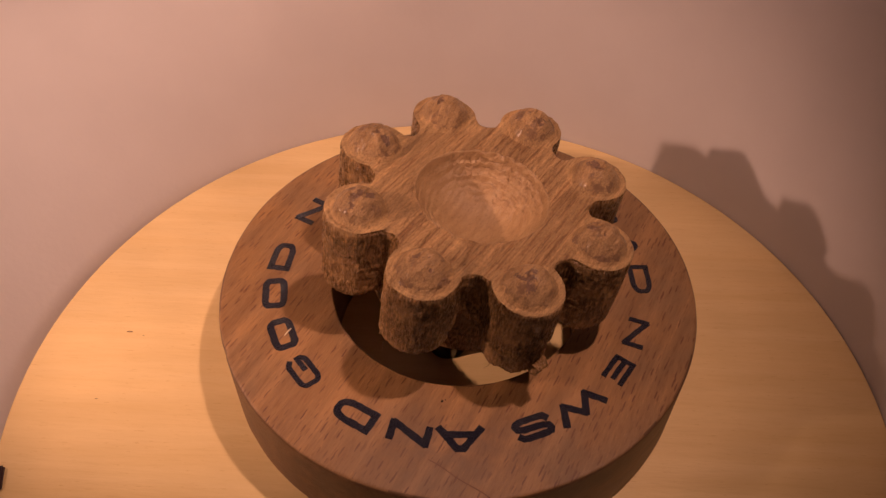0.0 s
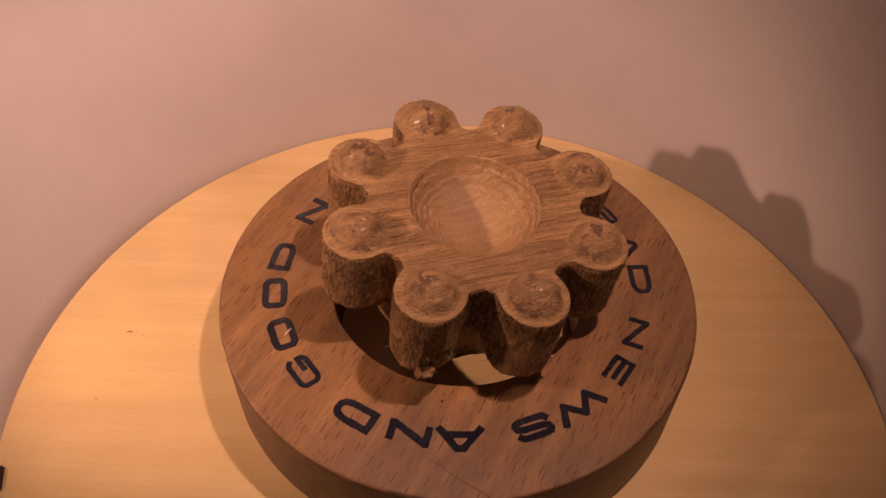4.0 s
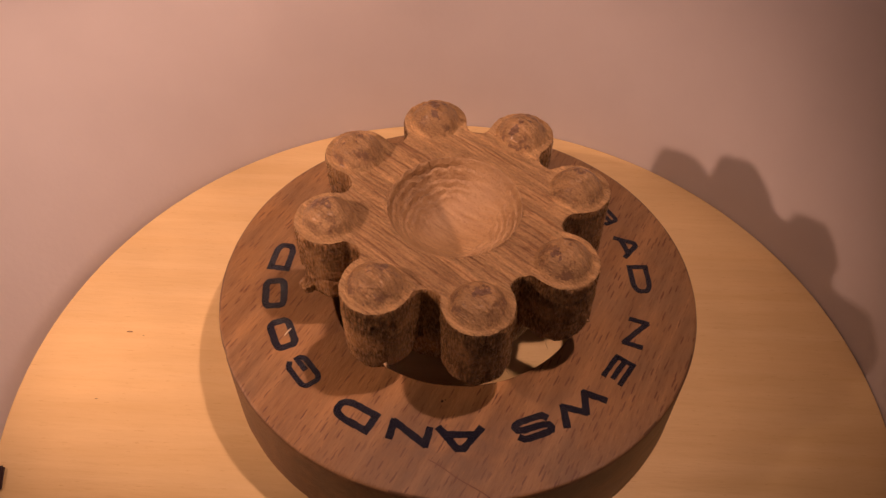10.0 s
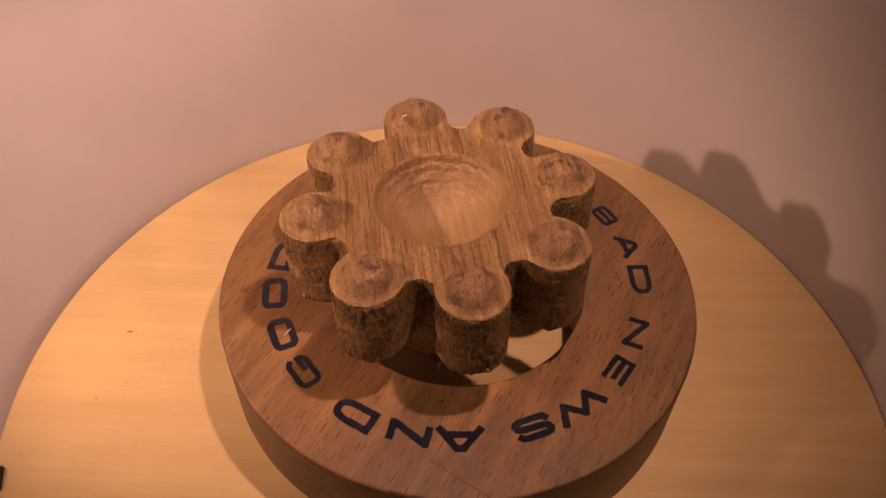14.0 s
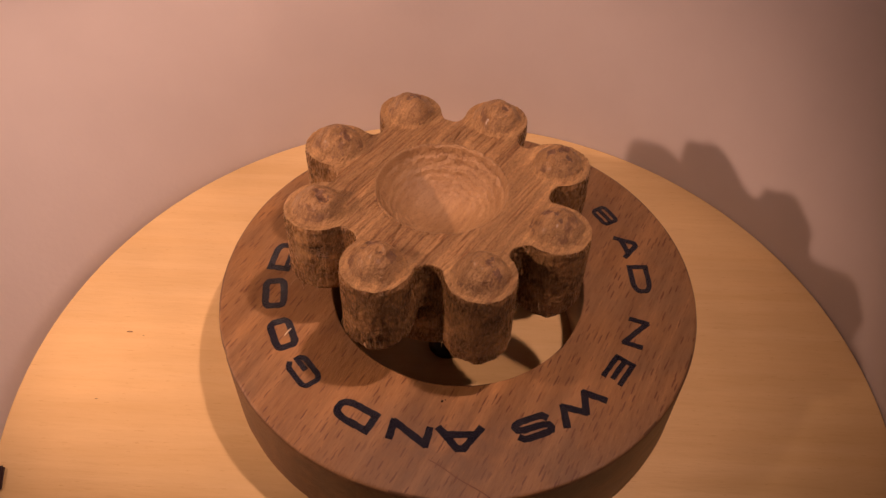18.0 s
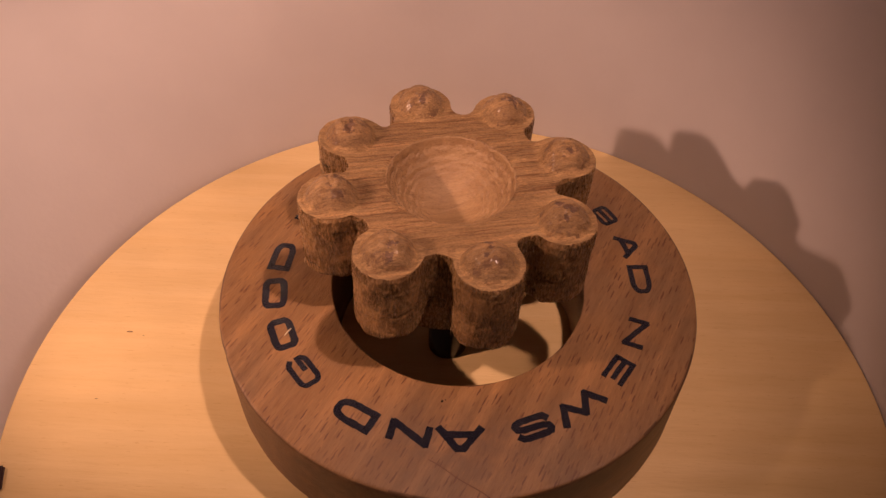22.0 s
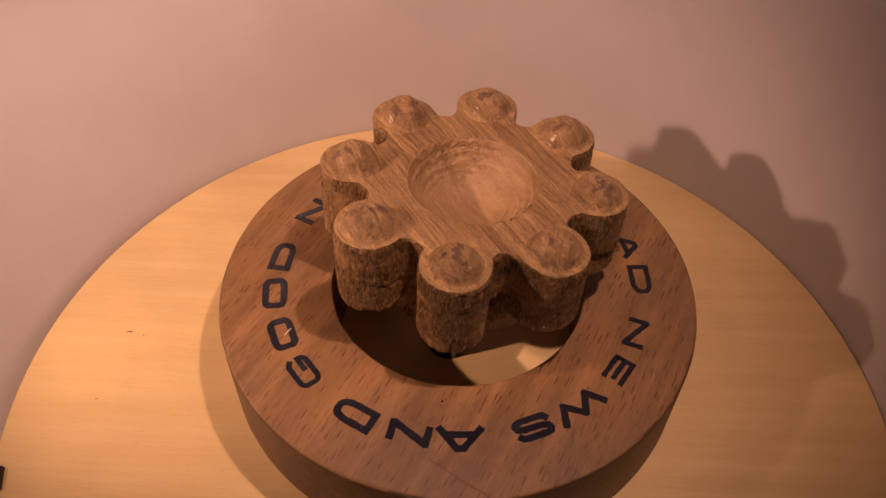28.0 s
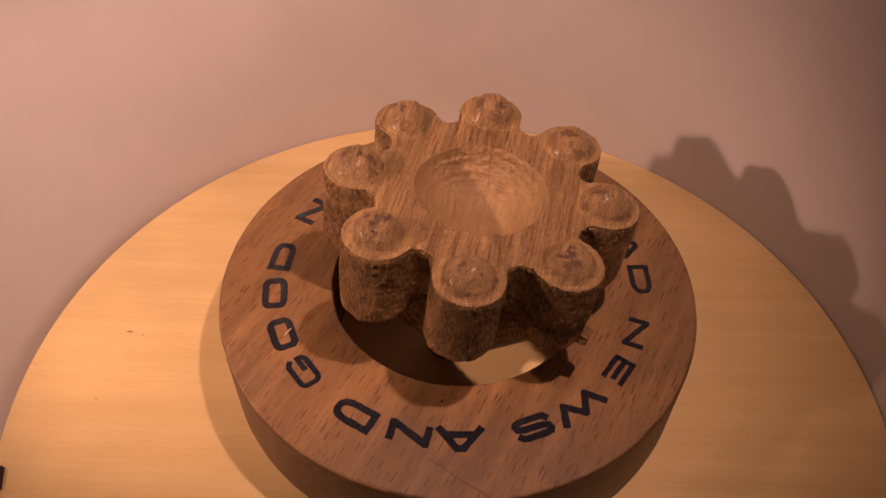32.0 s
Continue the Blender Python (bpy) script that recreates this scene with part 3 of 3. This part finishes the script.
def build_rotor():
    rng = random.Random(11)
    rotor = new("carved_rotor")
    tagged(rotor, "brown carved wooden wheel with eight domed lobes, turning on a pivot", "wooden rotor")
    edge = rotor_outline()
    n = len(edge)
    # circles across the bowl, then rows that spread to the lobed outline
    flat = [0.15] + [0.5 * i for i in range(1, 9)] + [4.0 + 0.2 * i for i in range(1, 41)] + [12.1, 12.25, 12.4, 12.5, 12.6, 12.72, 12.9, 13.2, 13.6]
    rows = []
    for rad in flat:
        rows.append([(rad * x / math.hypot(x, y), rad * y / math.hypot(x, y)) for x, y, _, _ in edge])
    for i in range(1, 41):
        u = i / 40
        rows.append([(p[0] + (x * 0.984 - p[0]) * u, p[1] + (y * 0.984 - p[1]) * u) for p, (x, y, _, _) in zip(rows[len(flat) - 1], edge)])
    rows = [[(x, y, top_height(x, y)) for x, y in row] for row in rows]
    # worn upper arris, then the torn side faces
    top = [[(x * MM, y * MM, z * MM) for x, y, z in row] for row in rows]
    side_rows = []
    levels = 72
    for j in range(levels + 1):
        row = []
        s = j / levels
        for x, y, nx, ny in edge:
            z0 = top_height(x, y) - 0.10 - 0.30 * max(0.0, noise.noise((x * 1.1, y * 1.1, 21.0)))
            low = FOOT + 0.7 * noise.noise((x * 0.28, y * 0.28, 9.0)) + 0.45 * noise.noise((x * 0.9, y * 0.9, 4.0)) + 0.18 * noise.noise((x * 2.3, y * 2.3, 14.0))
            near = min(range(8), key=lambda k: math.hypot(x - LOBES[k][0], y - LOBES[k][1]))
            low += SHORT[near]
            # the web between two lobes stops short of their feet
            low += 4.2 * step(6.55, 7.4, min(math.hypot(x - p, y - q) for p, q in LOBES))
            z = z0 + (low - z0) * s
            patch = step(-0.05, 0.25, noise.noise((x * 0.16, y * 0.16, z * 0.16 + 3)))
            tear = 0.18 * noise.noise((x * 0.6, y * 0.6, z * 0.15)) + 0.06 * noise.noise((x * 0.9, y * 0.9, z * 1.7 + 5)) + 0.06 * noise.noise((x * 2.0, y * 2.0, z * 0.3))
            tear += patch * (0.24 * noise.noise((x * 1.4, y * 1.4, z * 0.35)) + 0.12 * noise.noise((x * 2.6, y * 2.6, z * 1.2)))
            seam = -0.5 * max(0.0, noise.noise((x * 0.12, y * 0.12, 6.0))) * math.exp(-((z + 12.4 + 0.5 * noise.noise((x * 0.3, y * 0.3, 2.0))) / 0.28) ** 2)
            seam -= 0.75 * (1 - step(7.0, 9.0, math.hypot(x - LOBES[5][0], y - LOBES[5][1]))) * (step(-12.0, -12.6, z) - 0.55 * step(-13.2, -14.2, z))
            off = (tear + seam) * step(0.0, 0.06, s) - (0.12 + 0.25 * max(0.0, noise.noise((x * 0.9, y * 0.9, 33.0)))) * (1 - step(0.0, 0.05, s)) - 0.35 * step(0.94, 1.0, s)
            row.append(((x + nx * off) * MM, (y + ny * off) * MM, z * MM))
        side_rows.append(row)
    bm = grid_mesh(top, caps=(False, False))
    f = bm.faces.new([bm.verts.new((0.16 * x / math.hypot(x, y) * MM, 0.16 * y / math.hypot(x, y) * MM, top_height(0, 0) * MM)) for x, y, _, _ in edge[::56]])
    for face in bm.faces:
        c = face.calc_center_median()
        if math.hypot(c.x, c.y) < (BOWL_R - 0.05) * MM:
            face.material_index = 2
        elif math.hypot(c.x, c.y) > 19.0 * MM and min(math.hypot(c.x / MM - p, c.y / MM - q) for p, q in LOBES) < 6.6 + 0.5 * noise.noise(c * 700):
            face.material_index = 3
    grid_mesh([top[-1], side_rows[0]], bm=bm, slot=3)
    grid_mesh(side_rows, bm=bm, slot=1)
    under = [side_rows[-1], [(x * 0.9, y * 0.9, (FOOT + 0.3) * MM) for x, y, z in side_rows[-1]], [(x * 0.05, y * 0.05, (FOOT + 0.4) * MM) for x, y, z in side_rows[-1]]]
    grid_mesh(under, bm=bm, slot=1, caps=(False, True))
    # bridge the arris
    bmesh.ops.remove_doubles(bm, verts=bm.verts, dist=2e-6)
    body = part("wheel_body", bm, (ROTOR, SIDE, BOWL, RIMWOOD), rotor)
    for k, (lx, ly) in enumerate(LOBES):
        rows = []
        seed = rng.uniform(0, 50)
        tall = 3.55 + rng.uniform(-0.3, 0.3)
        wide = 5.45 + rng.uniform(-0.1, 0.1)
        # one to three dark knots, each a shallow hollow
        knots = [(rng.uniform(0.2, 3.0), rng.uniform(0, 6.28), rng.uniform(0.45, 1.25)) for _ in range(rng.choice((2, 3, 4)))]
        knots = [(lx + r * math.cos(a), ly + r * math.sin(a), size) for r, a, size in knots]
        n_round, n_up = 84, 30
        for j in range(n_up + 1):
            s = 1 - j / (n_up + 0.4)
            row = []
            for i in range(n_round):
                a = 2 * math.pi * i / n_round
                x, y = lx + wide * s * math.cos(a), ly + wide * s * math.sin(a)
                bumpy = 0.22 * noise.noise((x * 0.45 + seed, y * 0.45, 0.0)) + 0.14 * noise.noise((x * 1.2, y * 1.2, seed)) + 0.06 * math.sin(s * 19 + seed)
                dent = sum(0.35 * math.exp(-((math.hypot(x - p, y - q) / size) ** 2)) for p, q, size in knots)
                z = top_height(x, y) + 0.05 - 0.14 * step(0.9, 1.0, s) + tall * (1 - s ** 2.6) ** 1.55 + (bumpy - dent) * min(1, (1 - s) * 4)
                row.append((x * MM, y * MM, z * MM))
            rows.append(row)
        bm = grid_mesh(rows, caps=(False, True))
        for f in bm.faces:
            c = f.calc_center_median() / MM
            if math.hypot(c.x - lx, c.y - ly) > wide * (0.86 + 0.1 * noise.noise((c.x, c.y, seed))):
                f.material_index = 2
            for p, q, size in knots:
                if math.hypot(c.x - p, c.y - q) < size * (0.75 + 0.9 * noise.noise((c.x * 1.1, c.y * 1.1, seed)) + 0.4 * noise.noise((c.x * 3, c.y * 3, seed))):
                    f.material_index = 1
        part("dome", bm, (DOME, KNOT, RIMWOOD), rotor, "burnished reddish brown dome with dark knot marks")
    hub = [(19.6, -13.0), (19.5, -20.0), (19.0, -25.6), (17.6, -27.3), (9.0, -28.4), (4.5, -29.0), (2.4, -29.8)]
    part("hub", lathe([(r, z) for r, z in reversed(hub)], 64, (0.0, 0.0)), SIDE, rotor, "rough tapering wooden hub under the wheel")
    # the stem on which the wheel turns, with a clear bead for its tip
    part("stem", tube([(0.0, 0.0, -27.5), (0.0, 0.0, -29.6), (0.0, 0.0, -31.0)], (3.4, 2.2, 1.6), 24), SIDE, rotor, "short wooden stem under the hub")
    rows = [(0.3, -33.4), (1.1, -33.2), (1.7, -32.6), (1.9, -31.8), (1.8, -31.2), (1.4, -30.6)]
    part("bead", lathe(rows, 24), BEAD, rotor, "dark glassy bead at the stem's tip")
    # splinters left at the lobes' feet
    for k, up, size in ((4, -17.2, 1.0), (5, -16.6, 0.9), (2, -16.2, 0.8), (3, -15.8, 0.8), (6, -15.6, 0.7), (7, -17.0, 0.8), (3, -9.5, 0.5)):
        a = -math.pi / 4 * k
        b = a + rng.uniform(-0.9, 0.9)
        x, y = LOBES[k][0] + (LOBE_R - 0.3) * math.cos(b), LOBES[k][1] + (LOBE_R - 0.3) * math.sin(b)
        ox, oy = math.cos(b), math.sin(b)
        pts = [(x, y, up), (x + ox * 0.5 * size, y + oy * 0.5 * size, up - 0.3 * size), (x + ox * 0.9 * size - oy * 0.4, y + oy * 0.9 * size + ox * 0.4, up - 0.9 * size)]
        part("splinter", tube(pts, (0.42 * size, 0.30 * size, 0.08), 6), CHIP if k in (4, 2) else SIDE, rotor, "torn wood splinter")
    # a thick sliver standing off the lobe with the deep cut
    cx, cy = LOBES[5]
    bm = bmesh.new()
    bmesh.ops.create_cube(bm, size=1.0)
    bmesh.ops.subdivide_edges(bm, edges=bm.edges[:], cuts=7, use_grid_fill=True)
    for v in bm.verts:
        out = v.co.x + 0.5
        p = Vector((v.co.x * 4.2, v.co.y * 4.4 * (1 - 0.45 * out), v.co.z * 2.6 * (1 - 0.5 * out) - 0.5 * out))
        v.co = p + noise.noise_vector(p * 0.55) * 0.5 + noise.noise_vector(p * 1.9) * 0.28
    for f in bm.faces:
        f.smooth = True
    a = radians(160)
    bm.transform(Matrix.Scale(MM, 4) @ Matrix.Translation((cx + (LOBE_R - 0.9) * math.cos(a), cy + (LOBE_R - 0.9) * math.sin(a), -16.7)) @ Matrix.Rotation(a, 4, "Z") @ Matrix.Rotation(0.15, 4, "Y"))
    part("sliver", bm, SIDE, rotor, "torn wooden sliver standing off the lobe")
    # loose hairs of fibre at the feet
    for k in range(14):
        lx, ly = LOBES[k % 8]
        b = math.atan2(ly, lx) + rng.uniform(-1.5, 1.5)
        ox, oy = math.cos(b), math.sin(b)
        x, y, up, long = lx + LOBE_R * 0.98 * ox, ly + LOBE_R * 0.98 * oy, rng.uniform(-18.4, -15.0), rng.uniform(1.0, 3.0)
        side_way = rng.uniform(-1, 1)
        pts = [(x - ox * 0.2, y - oy * 0.2, up), (x + (ox * 0.3 - oy * side_way * 0.2) * long, y + (oy * 0.3 + ox * side_way * 0.2) * long, up - 0.35 * long),
               (x + (ox * 0.4 - oy * side_way * 0.6) * long, y + (oy * 0.4 + ox * side_way * 0.6) * long, up - 0.9 * long)]
        part("fibre", tube(pts, (0.06, 0.05, 0.02), 5), CHIP, rotor, "fine loose wood hair")
    return rotor


def build_small():
    bm = lathe([(4.1, 0.0), (4.3, 0.3), (4.3, 12.4), (4.15, 12.9), (3.8, 13.1), (3.4, 12.9), (2.6, 12.4), (0.2, 12.2)], 48)
    post = part("pivot_post", bm, BLACK)
    post.location = (-1.9 * MM, -2.9 * MM, 0)
    tagged(post, "small glossy black round pivot post on the board inside the ring", "pivot post")
    pts = [(-34.4, -16.3, RING_H + 0.2), (-34.0, -15.6, RING_H + 0.42), (-33.6, -15.0, RING_H + 0.46), (-33.35, -14.4, RING_H + 0.22)]
    fibre = part("wood_fibre", tube(pts, (0.10, 0.16, 0.15, 0.06)), plain("pale_fibre", (0.75, 0.62, 0.42), 0.6))
    tagged(fibre, "pale curled wood fibre lying on a letter", "wood fibre")
    for az in (194.4, -12.4):
        a = radians(az)
        clip = new("screen_clip")
        tagged(clip, "small dark maroon clip gripping the board and paper", "clip", "paper clips")
        clip.matrix_world = Matrix.Translation(((BOARD_X + 92.3 * math.cos(a)) * MM, (BOARD_Y + 92.3 * math.sin(a)) * MM, 0)) @ Matrix.Rotation(a, 4, "Z")
        for name, z0, z1, x0, x1 in (("upper_jaw", 0.02, 1.1, -1.7, 6.0), ("lower_jaw", -4.1, -4.02, -1.0, 6.0), ("spine", -4.1, 3.2, 2.4, 5.6)):
            bm = bmesh.new()
            bmesh.ops.create_cube(bm, size=1.0)
            for v in bm.verts:
                v.co = ((x0 + (v.co.x + 0.5) * (x1 - x0)) * MM, v.co.y * 5.6 * MM, (z0 + (v.co.z + 0.5) * (z1 - z0)) * MM)
            bmesh.ops.bevel(bm, geom=bm.edges[:], offset=min(0.6, (z1 - z0) * 0.4) * MM, segments=3, affect="EDGES")
            part(name, bm, CLIP, clip)
    for x, y, l in ((-74.9, -2.0, 1.6), (-76.9, -19.9, 0.7), (-71.5, -3.0, 0.5)):
        bm = lathe([(0.22 * l, 0.0), (0.2 * l, 0.03), (0.05, 0.05)], 10)
        ob = part("dark_mark", bm, plain("brown_mark", (0.20, 0.11, 0.05), 0.7), bpy.data.objects["round_board"])
        ob.location = ((x - BOARD_X) * MM, (y - BOARD_Y) * MM, 0)
        ob.scale = (2.2, 0.6, 1)


build_setting()
build_ring()
ROTOR_THING = build_rotor()
build_small()


def afloat(x, y, z, spin, a, b):
    """The turning wheel's pose: millimetres, its spin, and its lean about x and y, in degrees."""
    lean = Vector((a, b, 0))
    tilt = Matrix.Rotation(radians(lean.length), 4, lean.normalized()) if lean.length > 1e-6 else Matrix.Identity(4)
    return Matrix.Translation((x * MM, y * MM, z * MM)) @ tilt @ Matrix.Rotation(radians(spin), 4, "Z")


def motions():
    walk(ROTOR_THING, [
        (0.0, afloat(3.94, -2.27, 48.94, 153.91, -0.42, 6.37)),
        (0.5, afloat(3.86, -2.37, 48.59, 149.22, 0.03, 6.28)),
        (1.0, afloat(3.75, -2.44, 48.26, 144.48, 0.50, 6.20)),
        (1.5, afloat(3.62, -2.48, 47.97, 139.72, 0.97, 6.13)),
        (2.0, afloat(3.47, -2.48, 47.73, 134.96, 1.44, 6.06)),
        (2.5, afloat(3.32, -2.47, 47.51, 130.21, 1.92, 5.97)),
        (3.0, afloat(3.15, -2.45, 47.30, 125.47, 2.40, 5.87)),
        (3.5, afloat(2.93, -2.46, 47.08, 120.69, 2.87, 5.73)),
        (5.5, afloat(1.86, -2.79, 46.33, 100.75, 4.43, 4.49)),
        (6.0, afloat(1.47, -2.92, 46.36, 95.70, 4.53, 3.94)),
        (6.5, afloat(1.11, -3.05, 46.45, 90.68, 4.58, 3.35)),
        (7.0, afloat(0.74, -3.19, 46.57, 85.68, 4.56, 2.72)),
        (7.5, afloat(0.37, -3.34, 46.71, 80.71, 4.46, 2.09)),
        (8.0, afloat(-0.01, -3.51, 46.87, 75.75, 4.30, 1.46)),
        (8.5, afloat(-0.36, -3.67, 47.04, 70.77, 4.07, 0.86)),
        (9.0, afloat(-0.72, -3.84, 47.22, 65.76, 3.79, 0.30)),
        (9.5, afloat(-1.06, -3.99, 47.42, 60.70, 3.47, -0.21)),
        (10.0, afloat(-1.39, -4.10, 47.64, 55.57, 3.13, -0.63)),
        (10.5, afloat(-1.71, -4.19, 47.88, 50.40, 2.77, -0.98)),
        (11.0, afloat(-2.04, -4.25, 48.13, 45.23, 2.41, -1.26)),
        (11.5, afloat(-2.38, -4.27, 48.37, 40.05, 2.03, -1.47)),
        (12.0, afloat(-2.73, -4.26, 48.60, 34.87, 1.65, -1.61)),
        (12.5, afloat(-3.08, -4.21, 48.81, 29.72, 1.27, -1.68)),
        (13.0, afloat(-3.42, -4.11, 49.01, 24.60, 0.90, -1.68)),
        (13.5, afloat(-3.73, -3.95, 49.20, 19.52, 0.54, -1.62)),
        (14.0, afloat(-4.01, -3.74, 49.37, 14.46, 0.21, -1.50)),
        (14.5, afloat(-4.24, -3.50, 49.50, 9.39, -0.10, -1.34)),
        (16.5, afloat(-4.24, -1.82, 49.25, -11.21, -0.75, -0.02)),
        (17.0, afloat(-4.10, -1.28, 49.07, -16.58, -0.77, 0.28)),
        (17.5, afloat(-3.95, -0.72, 48.88, -21.98, -0.76, 0.56)),
        (18.0, afloat(-3.78, -0.15, 48.68, -27.39, -0.73, 0.81)),
        (18.5, afloat(-3.61, 0.43, 48.47, -32.78, -0.70, 1.02)),
        (19.0, afloat(-3.45, 1.00, 48.26, -38.19, -0.66, 1.18)),
        (19.5, afloat(-3.30, 1.58, 48.07, -43.66, -0.61, 1.28)),
        (20.0, afloat(-3.14, 2.13, 47.89, -49.22, -0.55, 1.33)),
        (20.5, afloat(-2.95, 2.65, 47.72, -54.89, -0.50, 1.34)),
        (21.0, afloat(-2.69, 3.11, 47.56, -60.74, -0.44, 1.32)),
        (21.5, afloat(-2.38, 3.51, 47.42, -66.66, -0.39, 1.28)),
        (22.0, afloat(-2.04, 3.86, 47.30, -72.59, -0.35, 1.22)),
        (22.5, afloat(-1.67, 4.16, 47.21, -78.50, -0.33, 1.16)),
        (23.0, afloat(-1.29, 4.39, 47.15, -84.37, -0.34, 1.10)),
        (23.5, afloat(-0.95, 4.58, 47.12, -90.17, -0.39, 1.05)),
        (24.0, afloat(-0.61, 4.69, 47.11, -95.96, -0.46, 1.01)),
        (24.5, afloat(-0.26, 4.74, 47.11, -101.80, -0.53, 0.97)),
        (25.0, afloat(0.09, 4.73, 47.14, -107.65, -0.59, 0.93)),
        (25.5, afloat(0.45, 4.66, 47.18, -113.51, -0.66, 0.90)),
        (27.5, afloat(1.70, 3.31, 47.94, -136.88, -1.38, 1.40)),
        (28.0, afloat(2.04, 2.79, 48.22, -142.50, -1.44, 1.67)),
        (28.5, afloat(2.37, 2.25, 48.49, -148.13, -1.49, 1.97)),
        (29.0, afloat(2.69, 1.68, 48.73, -153.81, -1.52, 2.31)),
        (29.5, afloat(3.00, 1.12, 48.95, -159.50, -1.55, 2.67)),
        (30.0, afloat(3.28, 0.57, 49.13, -165.09, -1.57, 3.07)),
        (30.5, afloat(3.47, 0.09, 49.26, -170.36, -1.59, 3.46)),
        (31.0, afloat(3.59, -0.35, 49.36, -175.50, -1.60, 3.87)),
        (31.5, afloat(3.65, -0.76, 49.43, -180.63, -1.59, 4.32)),
        (32.0, afloat(3.67, -1.14, 49.49, -185.80, -1.58, 4.79)),
    ])


motions()
